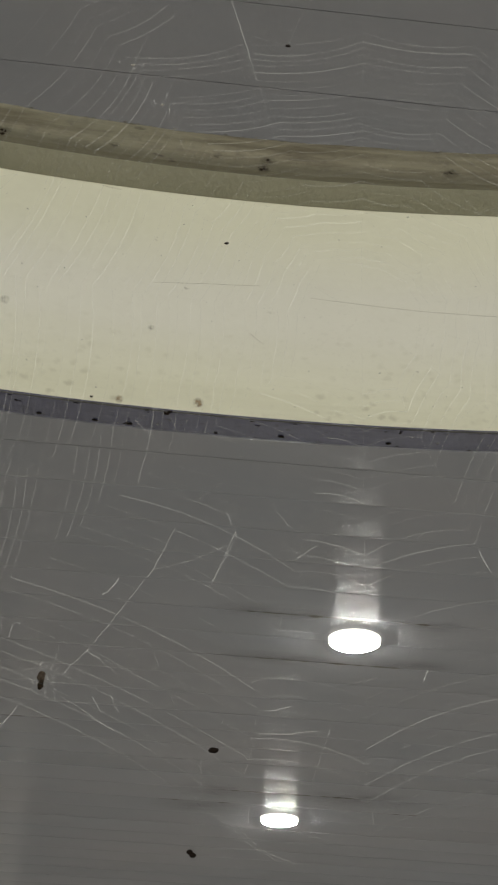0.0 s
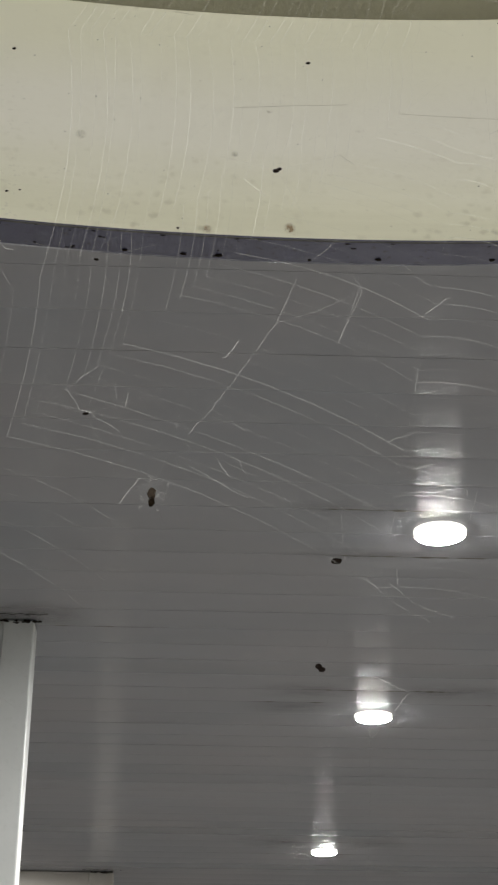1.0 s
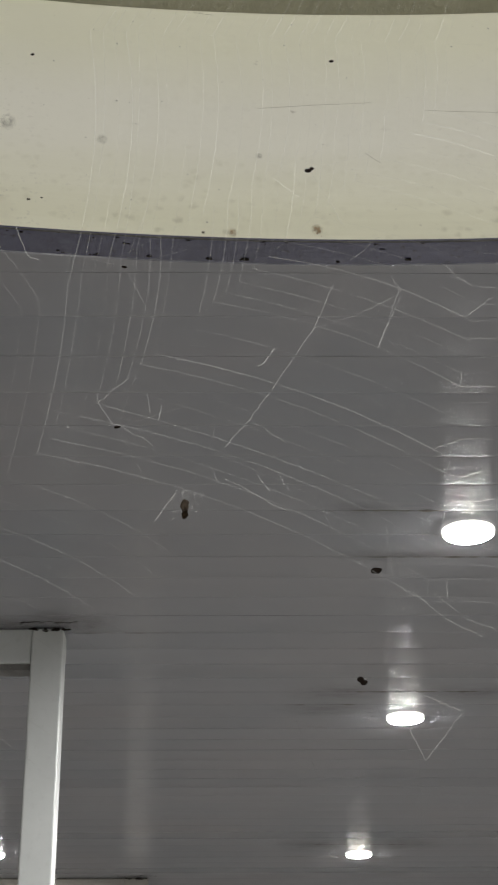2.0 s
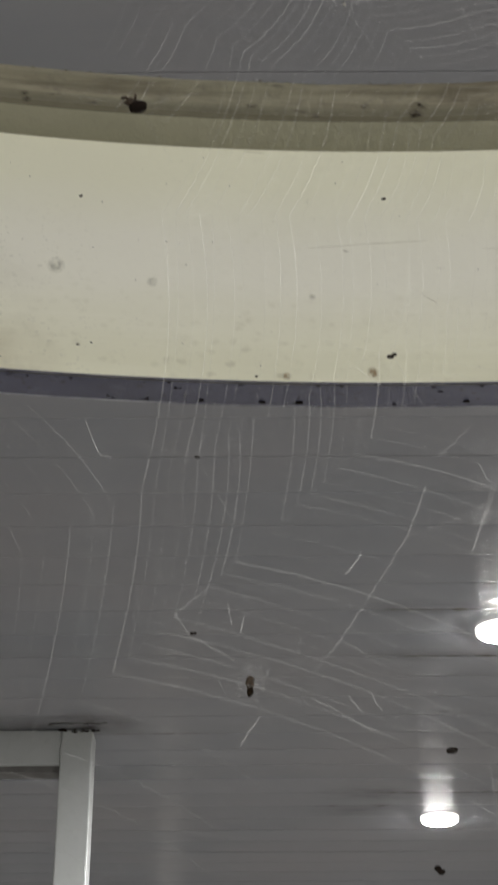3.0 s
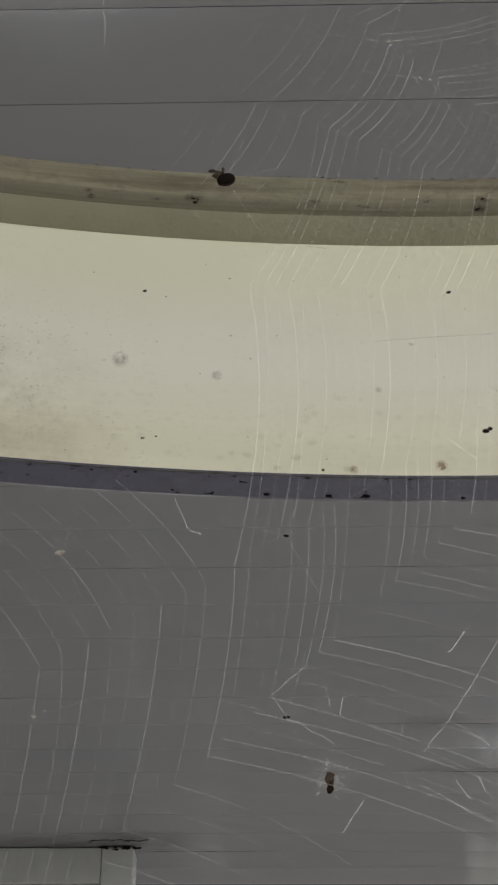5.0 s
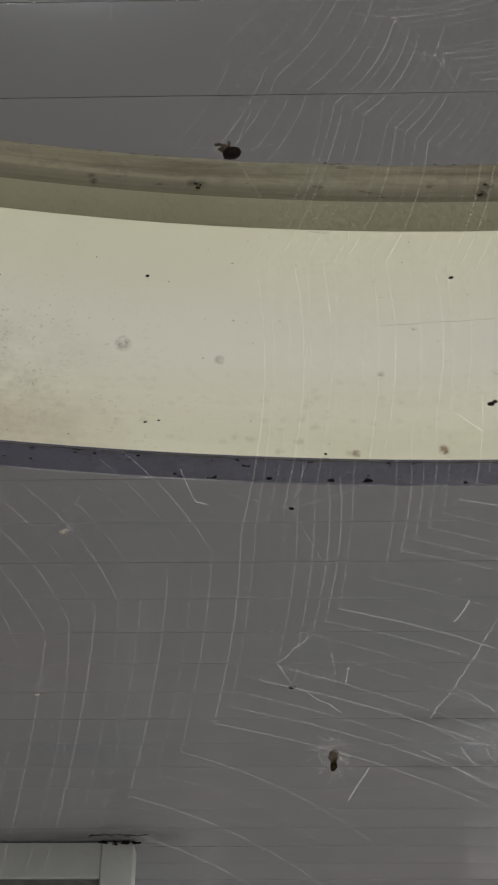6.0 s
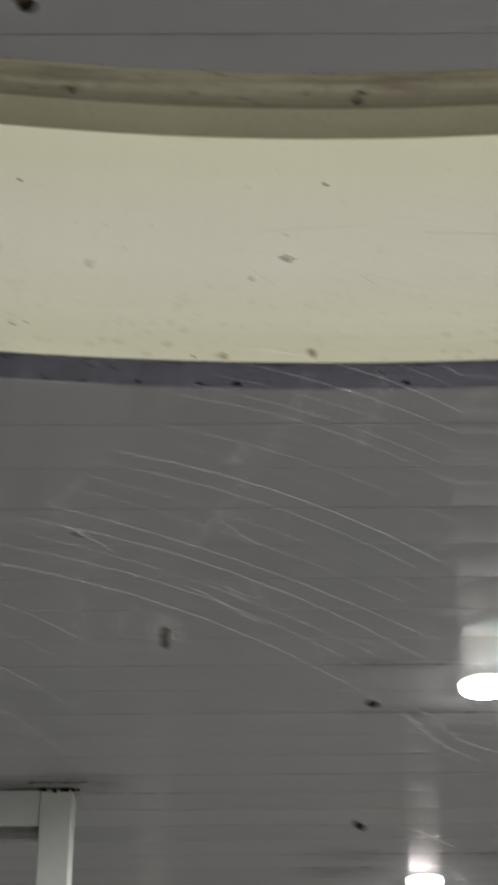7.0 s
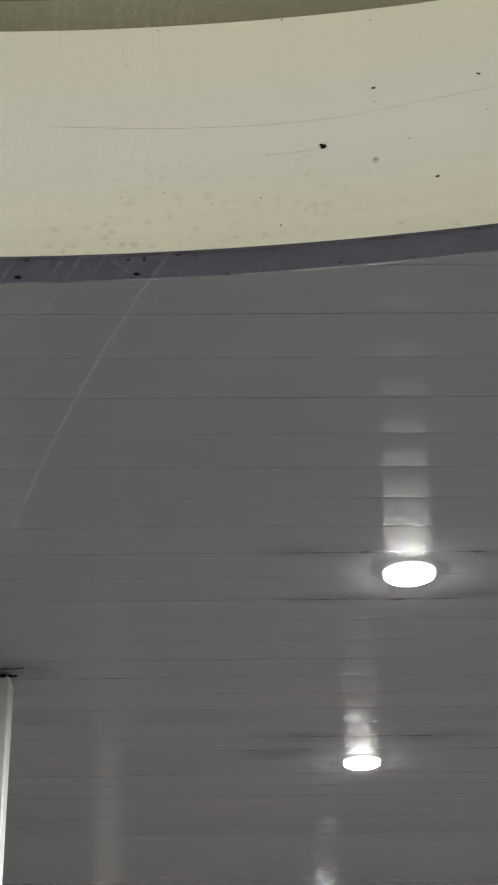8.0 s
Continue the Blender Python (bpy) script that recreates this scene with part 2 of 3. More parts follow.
# pale patches in this colour paint glints along the bead
BEAD = worn("glint_bead", (0.10, 0.10, 0.14), (0.48, 0.48, 0.52), 60, 0.2)
CRUST = worn("grey_crust", (0.07, 0.06, 0.045), (0.30, 0.28, 0.22), 500, 0.85)
DIRT = worn("dark_dirt", (0.008, 0.006, 0.005), (0.020, 0.014, 0.011), 900, 0.85)
DIRT.node_tree.nodes["Principled BSDF"].inputs["Specular IOR Level"].default_value = 0.06
BROWN_BLACK = worn("brown_black", (0.006, 0.004, 0.003), (0.04, 0.027, 0.015), 1400, 0.85)
BROWN_BLACK.node_tree.nodes["Principled BSDF"].inputs["Specular IOR Level"].default_value = 0.06
TUFT = worn("dusty_tuft", (0.24, 0.22, 0.19), (0.38, 0.35, 0.31), 900, 0.9)
BROWN = worn("brown_dirt", (0.22, 0.14, 0.07), (0.34, 0.25, 0.14), 700, 0.8)
SPIDER_BROWN = worn("spider_brown", (0.015, 0.010, 0.006), (0.075, 0.048, 0.026), 2500, 0.7)
HAIR = worn("hairline", (0.36, 0.34, 0.27), (0.66, 0.64, 0.53), 250, 0.7)
SILK = silk_material("silk", (0.96, 0.96, 0.94), 0.052)
DUSTY = silk_material("dusty_silk", (0.95, 0.94, 0.92), 0.16)
FLUFF = silk_material("silk_fluff", (0.95, 0.94, 0.92), 0.22)
STEEL = worn("wire_steel", (0.45, 0.45, 0.46), (0.55, 0.55, 0.56), 50, 0.35)

# glow added to the trim so it doesn't stay dark beside the lens
TRIM.node_tree.nodes["Principled BSDF"].inputs["Emission Color"].default_value = (1.0, 0.97, 0.9, 1)
TRIM.node_tree.nodes["Principled BSDF"].inputs["Emission Strength"].default_value = 2.2
LENS, nn, ll, bb = material("lit_lens", (0.9, 0.9, 0.9), 0.4)
bb.inputs["Emission Color"].default_value = (1.0, 0.985, 0.945, 1)
bb.inputs["Emission Strength"].default_value = LAMP_POWER
LENS_EDGE, nn, ll, bb = material("lit_lens_edge", (0.9, 0.9, 0.9), 0.4)
bb.inputs["Emission Color"].default_value = (1.0, 0.985, 0.945, 1)
bb.inputs["Emission Strength"].default_value = 430.0
LENS.cycles.emission_sampling = LENS_EDGE.cycles.emission_sampling = "FRONT"


# ---------------------------------------------------------------- mesh helpers
def finish(name, bm, mat, smooth=False):
    me = bpy.data.meshes.new(name)
    bmesh.ops.recalc_face_normals(bm, faces=bm.faces)
    bm.to_mesh(me)
    bm.free()
    me.materials.append(mat)
    if smooth:
        me.shade_smooth()
        if mat not in (SILK, DUSTY):
            me.set_sharp_from_angle(angle=radians(32))
    return new(name, me)


def part(name, bm, mat, parent, label="", smooth=False):
    ob = finish(name, bm, mat, smooth)
    ob.parent = parent
    return tagged(ob, label)


def thing(name, at, label, category, group="", kind=""):
    e = new(name)
    e.location = at
    bpy.context.view_layer.update()
    return tagged(e, label, category, group, kind)


def box(bm, x0, x1, y0, y1, z0, z1, bev=0.0):
    made = bmesh.ops.create_cube(bm, size=1.0, matrix=Matrix.LocRotScale(
        ((x0 + x1) / 2, (y0 + y1) / 2, (z0 + z1) / 2), None, (x1 - x0, y1 - y0, z1 - z0)))
    if bev:
        edges = list({e for v in made["verts"] for e in v.link_edges})
        bmesh.ops.bevel(bm, geom=edges, offset=bev, segments=2, affect="EDGES", profile=0.5)


def boxes(*items, bev=0.0):
    bm = bmesh.new()
    for it in items:
        box(bm, *it, bev=bev)
    return bm


def lathe(bm, profile, a0, a1, steps, closed=True):
    """Turn a profile of (radius, z) round the z axis; angle 0 points along +y."""
    rings = []
    full = abs(a1 - a0) > 6.28
    for i in range(steps if full else steps + 1):
        a = a0 + (a1 - a0) * i / steps
        rings.append([bm.verts.new((r * math.sin(a), r * math.cos(a), z)) for r, z in profile])
    count = len(profile)
    for i in range(len(rings) if full else len(rings) - 1):
        p, q = rings[i], rings[(i + 1) % len(rings)]
        for k in range(count if closed else count - 1):
            bm.faces.new((p[k], p[(k + 1) % count], q[(k + 1) % count], q[k]))


def tube(bm, points, radius, sides=5):
    """A thin thread along points."""
    pts = [Vector(p) for p in points]
    prev = None
    for i, p in enumerate(pts):
        d = (pts[min(i + 1, len(pts) - 1)] - pts[max(i - 1, 0)]).normalized()
        u = d.cross(Vector((0.3, 0.2, 0.93))).normalized()
        w = d.cross(u)
        ring = [bm.verts.new(p + radius * (math.cos(2 * math.pi * k / sides) * u + math.sin(2 * math.pi * k / sides) * w))
                for k in range(sides)]
        if prev:
            for k in range(sides):
                bm.faces.new((prev[k], prev[(k + 1) % sides], ring[(k + 1) % sides], ring[k]))
        prev = ring


def pebble(bm, at, size, rng, squash=(1, 1, 1), turn=None, rough=0.25, sub=2):
    """An uneven lump."""
    made = bmesh.ops.create_icosphere(bm, subdivisions=sub, radius=1.0)
    off = Vector((rng.uniform(0, 50), rng.uniform(0, 50), rng.uniform(0, 50)))
    m = turn or Matrix.Identity(3)
    for v in made["verts"]:
        c = v.co * (1 + rough * noise.noise(v.co * 1.7 + off) + rough * 0.5 * noise.noise(v.co * 4.1 + off))
        v.co = Vector(at) + m @ Vector((c.x * squash[0] * size, c.y * squash[1] * size, c.z * squash[2] * size))


# ---------------------------------------------------------------- structure
x0, x1, y0, y1 = ROOM


def ceiling():
    """Narrow boards side by side, each bowed a little and rounded down into its joints."""
    bm = bmesh.new()
    sect = [(0.0, 0.0040), (0.0002, 0.0006), (0.003, 0.0004), (0.008, 0.0002), (0.016, 0.0), (0.028, -0.0003), (0.05, -0.0005),
            (0.072, -0.0003), (0.084, 0.0), (0.092, 0.0002), (0.0965, 0.0004), (0.0994, 0.0006), (0.0997, 0.0040)]
    rng = random.Random(3)
    for i in range(int(round(y0 / BOARD)), int(round(y1 / BOARD))):
        dz = rng.uniform(-0.0001, 0.0001)
        tilt = rng.uniform(-0.0018, 0.0018)
        cols = []
        for x in (x0, x1):
            cols.append([bm.verts.new((x, i * BOARD + sy, CEILING_Z + sz + dz + tilt * (sy - 0.05))) for sy, sz in sect])
        for k in range(len(sect) - 1):
            bm.faces.new((cols[0][k], cols[0][k + 1], cols[1][k + 1], cols[1][k]))
    me = bpy.data.meshes.new("ceiling")
    for f in bm.faces:
        f.normal_update()
        if f.normal.z > 0:
            f.normal_flip()
    bm.to_mesh(me)
    bm.free()
    me.materials.append(BOARDS)
    me.shade_smooth()
    me.set_sharp_from_angle(angle=radians(25))
    ob = new("ceiling", me)
    tagged(ob, "grey satin plastic ceiling boards with grimy joints", "ceiling", kind="structure")
    rng = random.Random(17)
    for joint, xa, xb, wide in ((0.7, -0.20, -0.035, 0.003), (0.7, 0.06, 0.13, 0.0022), (0.9, -0.165, 0.11, 0.0026), (1.7, -0.16, 0.17, 0.0035), (1.8, -0.27, -0.10, 0.003),
                                (1.8, 0.13, 0.33, 0.0025), (1.3, -0.69, -0.45, 0.0018), (1.243, -0.81, -0.65, 0.005), (1.262, -0.705, -0.66, 0.006), (3.4, -0.12, 0.2, 0.004), (3.6, -0.2, 0.2, 0.003)):
        bm = bmesh.new()
        prev, x = None, xa
        while x < xb:
            h = wide * 2.6 * max(0.04, (noise.noise(Vector((x * 45, joint * 7, 1))) + 0.25)) * min(1, (x - xa) * 40 + 0.1, (xb - x) * 40 + 0.1)
            row = [bm.verts.new((x, joint - 0.0003 + k, CEILING_Z + 0.0002)) for k in (-h * 0.7, h)]
            if prev:
                bm.faces.new((prev[0], row[0], row[1], prev[1]))
            prev, x = row, x + rng.uniform(0.002, 0.006)
        part("grime_streak", bm, GRIME, ob)
    for x, y, rx, ry in ((-0.695, 1.235, 0.11, 0.08), (-0.70, 1.235, 0.06, 0.05), (-0.72, 3.95, 0.10, 0.05), (-0.71, 1.235, 0.09, 0.07), (-0.74, 1.24, 0.07, 0.05), (-0.86, 1.243, 0.14, 0.045), (-0.80, 1.24, 0.09, 0.04), (-0.14, 0.69, 0.13, 0.04), (-0.11, 0.89, 0.12, 0.035),
                         (0.11, 0.70, 0.08, 0.03), (0.12, 0.88, 0.09, 0.03), (-0.15, 1.70, 0.14, 0.07), (0.17, 1.70, 0.15, 0.08), (-0.16, 1.83, 0.15, 0.06),
                         (-0.10, 3.40, 0.16, 0.12), (0.18, 3.40, 0.14, 0.12)):
        bm = bmesh.new()
        bmesh.ops.create_circle(bm, cap_ends=True, segments=32, radius=1.0)
        film = part("grime_smear", bm, SMEAR, ob)
        film.location, film.scale = (x, y, CEILING_Z - 0.0016), (rx, ry, 1)
    back = finish("ceiling_deck", boxes((x0 - 0.2, x1 + 0.2, y0 - 0.2, y1 + 0.2, CEILING_Z + 0.0052, CEILING_Z + 0.15)), DARK_GREY)
    tagged(back, "dark deck above the ceiling boards", "ceiling", kind="structure")


ceiling()
floor = finish("floor", boxes((x0 - 0.2, x1 + 0.2, y0 - 0.2, y1 + 0.2, -0.15, 0.0)), CONCRETE)
tagged(floor, "pale worn concrete floor", "floor", kind="structure")
for name, dims in (("wall_west", (x0 - 0.2, x0, y0, y1, 0, CEILING_Z + 0.005)), ("wall_east", (x1, x1 + 0.2, y0, y1, 0, CEILING_Z + 0.005)),
                   ("wall_south", (x0 - 0.2, x1 + 0.2, y0 - 0.2, y0, 0, CEILING_Z + 0.005)),
                   ("wall_north", (x0 - 0.2, x1 + 0.2, y1, y1 + 0.2, 0, CEILING_Z + 0.005))):
    tagged(finish(name, boxes(dims), PLASTER), "plain pale plaster wall", "wall", kind="structure")


# ---------------------------------------------------------------- downlights
def downlight(at):
    e = thing("downlight", at, "lit round white downlight recessed in the grey ceiling", "downlight", "ceiling downlights")
    bm = bmesh.new()
    lathe(bm, [(0.0395, -0.0050), (0.0400, -0.0084), (0.0418, -0.0088), (0.0430, -0.0078), (0.0434, -0.0016), (0.0436, 0.0035), (0.0395, 0.0035)], 0, 2 * math.pi, 40)
    part("trim_ring", bm, TRIM, e, "pale trim ring with a glow of its own added", True)
    bm = bmesh.new()
    lathe(bm, [(0.0325, -0.0090), (0.022, -0.0093), (0.010, -0.0094), (0.0005, -0.0094)], 0, 2 * math.pi, 28, closed=False)
    lens = part("lens", bm, LENS, e, "glowing white lens", True)
    if lens.data.polygons[0].normal.z > 0:
        lens.data.flip_normals()
    # rim shape and glow are made up to set the sheen streaks on the boards
    bm = bmesh.new()
    lathe(bm, [(0.0394, -0.0050), (0.0394, -0.0078), (0.0385, -0.0100), (0.0364, -0.0112), (0.0342, -0.0105), (0.0325, -0.0090)], 0, 2 * math.pi, 28, closed=False)
    edge = part("lens_edge", bm, LENS_EDGE, e, "glowing rounded rim round the sunken lens", True)
    side = edge.data.polygons[0]
    if side.normal.dot(side.center) < 0:
        edge.data.flip_normals()
    return e


first = downlight((0.0, 0.7796, CEILING_Z))
for x, y in ((0.019, 1.8954), (0.047, 3.54), (0.07, 5.2), (-1.16, 3.53), (-1.16, 5.2), (-0.60, -0.835),
             # unseen lamps, added to brighten the shade's inner wall and the far ceiling
             (0.0, -3.2), (-1.16, -3.2), (0.0, -4.85), (-1.16, -4.85), (1.2, -3.2), (1.2, 0.78), (1.2, 1.9), (1.2, 3.54), (1.2, 5.2), (2.4, 1.9), (2.4, 3.54)):
    copy_thing(first, Matrix.Translation((x, y, CEILING_Z)))


# ---------------------------------------------------------------- white frames
def frame_post(x, y, w, d, mat, look_of):
    e = thing("frame_post", (x, y, 0), look_of + " painted square post meeting the grey ceiling", "post", "frame posts")
    part("shaft", boxes((0, w, 0, d, 0, CEILING_Z - 0.0025), bev=0.003), mat, e)
    bm = bmesh.new()
    rng = random.Random(int(y * 100))
    for k in range(16):
        pebble(bm, (rng.uniform(-0.004, w + 0.012), -0.002 + rng.uniform(-0.003, 0.002), CEILING_Z - 0.004 - abs(rng.gauss(0, 0.002))),
               rng.uniform(0.0015, 0.0042), rng, (1.6, 0.5, 0.7), sub=1)
    for k in range(34):
        pebble(bm, (rng.uniform(-0.02, w + 0.028), -0.030 + rng.gauss(0, 0.004), CEILING_Z - 0.0006), rng.uniform(0.0008, 0.0028), rng, (2.2, 0.7, 0.4), sub=1)
    part("dirt_crust", bm, DIRT, e, "black dirt along the top of the post")
    return e


def frame_rail(xa, xb, y, d, mat, look_of):
    e = thing("frame_rail", (xa, y, 2.68), look_of + " painted top rail fixed under the ceiling", "rail", "frame rails")
    h = CEILING_Z - 2.68
    part("rail", boxes((0, xb - xa, 0.004, d, 0, h - 0.0025), bev=0.002), mat, e)
    # thin dark strip set just below the rail
    part("dark_strip", boxes((0, xb - xa, 0.012, d - 0.012, -0.0115, 0.001)), DARK_GREY, e, "thin dark strip under the rail")
    return e


frame_post(-0.770, 1.2644, 0.060, 0.065, WHITE, "white")
frame_post(-0.752, 3.975, 0.085, 0.065, WHITE_SHADED, "shade-darkened white")
frame_rail(x0, -0.7702, 1.2644, 0.065, WHITE, "white")
frame_rail(x0, -0.7522, 3.975, 0.065, WHITE_SHADED, "shade-darkened white")


# ---------------------------------------------------------------- the round shade
def on_ring(a, r, z):
    return (r * math.sin(a), r * math.cos(a), z)


shade = thing("round_shade", (RING_X, RING_Y, 0), "large round cream plastic shade, grimy, hung below the ceiling", "shade")
STEPS = 420
rng_crust = random.Random(41)
bm = bmesh.new()
lathe(bm, [(RING_R, RING_LOW + 0.0004), (RING_R, LIP_Z + 0.004), (RING_OUT - 0.0006, LIP_Z + 0.004), (RING_OUT - 0.0006, RING_LOW + 0.0004)],
      0, 2 * math.pi, STEPS)
part("wall", bm, CREAM, shade, "cream inner wall with mould spots and dirt", True)
bm = bmesh.new()
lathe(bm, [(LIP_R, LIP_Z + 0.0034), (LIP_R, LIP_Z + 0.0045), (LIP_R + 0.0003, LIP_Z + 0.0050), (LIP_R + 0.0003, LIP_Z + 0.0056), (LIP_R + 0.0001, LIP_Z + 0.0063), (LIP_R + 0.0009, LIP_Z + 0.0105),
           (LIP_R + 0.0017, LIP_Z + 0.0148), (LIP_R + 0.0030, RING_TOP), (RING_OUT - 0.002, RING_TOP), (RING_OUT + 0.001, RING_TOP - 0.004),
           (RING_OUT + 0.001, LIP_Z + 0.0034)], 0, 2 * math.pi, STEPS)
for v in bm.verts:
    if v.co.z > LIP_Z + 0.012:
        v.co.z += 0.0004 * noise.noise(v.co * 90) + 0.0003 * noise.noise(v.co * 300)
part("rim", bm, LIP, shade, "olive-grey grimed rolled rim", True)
# underside has one even tone of its own, darker than the wall's cream
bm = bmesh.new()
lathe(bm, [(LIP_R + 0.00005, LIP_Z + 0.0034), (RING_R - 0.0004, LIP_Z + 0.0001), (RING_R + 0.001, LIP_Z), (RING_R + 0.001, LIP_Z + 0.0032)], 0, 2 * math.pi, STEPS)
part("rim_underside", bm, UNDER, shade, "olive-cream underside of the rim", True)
bm = bmesh.new()
lathe(bm, [(RING_R - 0.0001, RING_LOW + 0.0006), (RING_R - 0.0001, RING_LOW)]
      + [(RING_OUT - 0.0005 + 0.0005 * math.sin(a), RING_LOW + 0.0005 * (1 - math.cos(a))) for a in (0.0, 0.4, 0.8, 1.2, 1.57)] + [(RING_OUT, RING_LOW + 0.0006)],
      0, 2 * math.pi, STEPS)
part("lower_edge", bm, EDGE, shade, "violet-blue lower edge", True)
bm = bmesh.new()
lathe(bm, [(RING_R - 0.0002, RING_LOW - 0.00004), (RING_R - 0.0002, RING_LOW + 0.0002), (RING_R + 0.0004, RING_LOW + 0.0002), (RING_R + 0.0002, RING_LOW - 0.00004)], 0, 2 * math.pi, STEPS)
for v in bm.verts:
    if v.co.z > RING_LOW + 0.0001:
        v.co.z += 0.0002 * noise.noise(v.co * 300)
part("seam", bm, SEAM, shade, "thin dark seam above the lower edge")
# bead added to carry the bright glint line of the lower corner
bm = bmesh.new()
lathe(bm, [(RING_OUT - 0.00015 + 0.0006 * math.cos(a), RING_LOW + 0.0005 + 0.0006 * math.sin(a)) for a in [math.pi * k / 8 for k in range(16)]], 0, 2 * math.pi, STEPS)
part("edge_bead", bm, BEAD, shade, "thin bead with painted glints along the outer lower edge", True)
bm = bmesh.new()
for k in range(170):
    a = rng_crust.uniform(-0.34, 0.36)
    pebble(bm, on_ring(a, LIP_R + 0.0029 + rng_crust.uniform(-0.0006, 0.0006), RING_TOP - 0.0001), rng_crust.uniform(0.00010, 0.00026), rng_crust, (2.4, 0.8, 0.5), None, 0.5, 1)
tagged(part("crust", bm, CRUST, shade, "grey flaking crust along the top of the rim"), kind="stuff")
for a in (1.9, math.pi, 4.4):
    bm = bmesh.new()
    tube(bm, [on_ring(a, RING_OUT - 0.005, RING_TOP - 0.002), on_ring(a, RING_OUT - 0.005, CEILING_Z + 0.001)], 0.0015, 8)
    part("hanging_wire", bm, STEEL, shade, "thin steel hanging wire", True)

# specks on the wall: angle, height, size; the size 9 one stands in for a dead bug
rng = random.Random(11)
WALL_SPECKS = [(-0.148, 2.0291, 2), (-0.068, 2.03, 2), (-0.022, 2.0376, 3), (-0.025, 2.0315, 2), (-0.006, 2.0271, 6), (0.0, 2.0224, 3),
               (-0.034, 2.0215, 2), (-0.013, 2.0093, 2), (-0.075, 2.0143, 2), (-0.093, 2.0138, 3), (-0.125, 1.9861, 4), (-0.12, 1.9867, 3),
               (-0.086, 1.9877, 2), (-0.052, 1.9913, 2), (-0.058, 1.9801, 4), (0.202, 2.0183, 5), (0.161, 2.0181, 4), (0.14, 2.0037, 9),
               (0.183, 1.9925, 4), (0.062, 1.9933, 3), (0.097, 1.9904, 3), (0.123, 1.9839, 3), (0.126, 2.0402, 3), (0.044, 2.0311, 2.5), (0.075, 2.0395, 3)]
# speck in place of a small spider on the wall
WALL_SPECKS += [(-0.127, 2.0248, 6)]
for k in range(90):
    a = -0.24 + 0.5 * rng.random() ** 1.5
    WALL_SPECKS.append((a, rng.uniform(1.981, 2.039), rng.choice((0.8, 1.0, 1.3, 1.7, 2.3))))
for a, z, s in WALL_SPECKS:
    bm = bmesh.new()
    for k in range(1 + (s > 3) + (s > 7) * 3):
        j = s * 0.00006
        pebble(bm, on_ring(a + rng.uniform(-j, j) * 1.5, RING_R - 0.00005, z + rng.uniform(-j, j) * (k > 0)), s * 0.00006 * rng.uniform(0.8, 1.2), rng,
               (rng.uniform(0.9, 1.9), 0.5, rng.uniform(0.6, 1.1)), Matrix.Rotation(-a, 3, "Z") @ Matrix.Rotation(rng.uniform(-0.8, 0.8), 3, "Y"), 0.45, 1)
    part("dirt_speck", bm, DIRT if s > 1.2 else BROWN_BLACK, shade)
bm = bmesh.new()
for k in range(5):
    pebble(bm, on_ring(-0.0139 + rng.gauss(0, 0.0007), RING_R - 0.00002, 1.9806 + rng.gauss(0, 0.0006)), rng.uniform(0.00012, 0.0003), rng, (0.9, 0.2, 0.9),
           Matrix.Rotation(0.014, 3, "Z"), 0.5, 1)
part("brown_stain", bm, BROWN, shade, "brown crusty stain")

# specks under the lower edge: angle, radius, size
for a, r, s in [(-0.143, 0.5526, 3), (-0.127, 0.5524, 3), (-0.088, 0.5542, 3), (-0.113, 0.5585, 3), (-0.098, 0.5587, 3), (-0.078, 0.5587, 5),
                (-0.055, 0.5588, 6), (-0.041, 0.5585, 7), (-0.005, 0.559, 4), (0.067, 0.5582, 6), (0.022, 0.5581, 6), (0.084, 0.5519, 3),
                (0.071, 0.5524, 3), (0.101, 0.5598, 3)]:
    bm = bmesh.new()
    pebble(bm, on_ring(a, r - 0.0003, RING_LOW - 0.00005), s * 0.00011, rng, (1.3, 0.8, 0.5), Matrix.Rotation(-a, 3, "Z"), 0.4, 1)
    part("dirt_speck", bm, DIRT, shade)
for k in range(70):
    a = -0.24 + 0.5 * rng.random() ** 1.3
    near = rng.random() < 0.6
    r = RING_R + abs(rng.gauss(0, 0.0008)) if near else rng.uniform(RING_R, RING_OUT - 0.0005)
    bm = bmesh.new()
    for j in range(rng.choice((1, 1, 2, 3))):
        pebble(bm, on_ring(a + rng.gauss(0, 0.0012) * (j > 0), r, RING_LOW - 0.00004), rng.choice((0.00012, 0.00018, 0.00026)), rng,
               (rng.uniform(0.9, 1.9), 0.8, 0.4), Matrix.Rotation(-a, 3, "Z"), 0.5, 1)
    part("dirt_speck", bm, DIRT, shade)

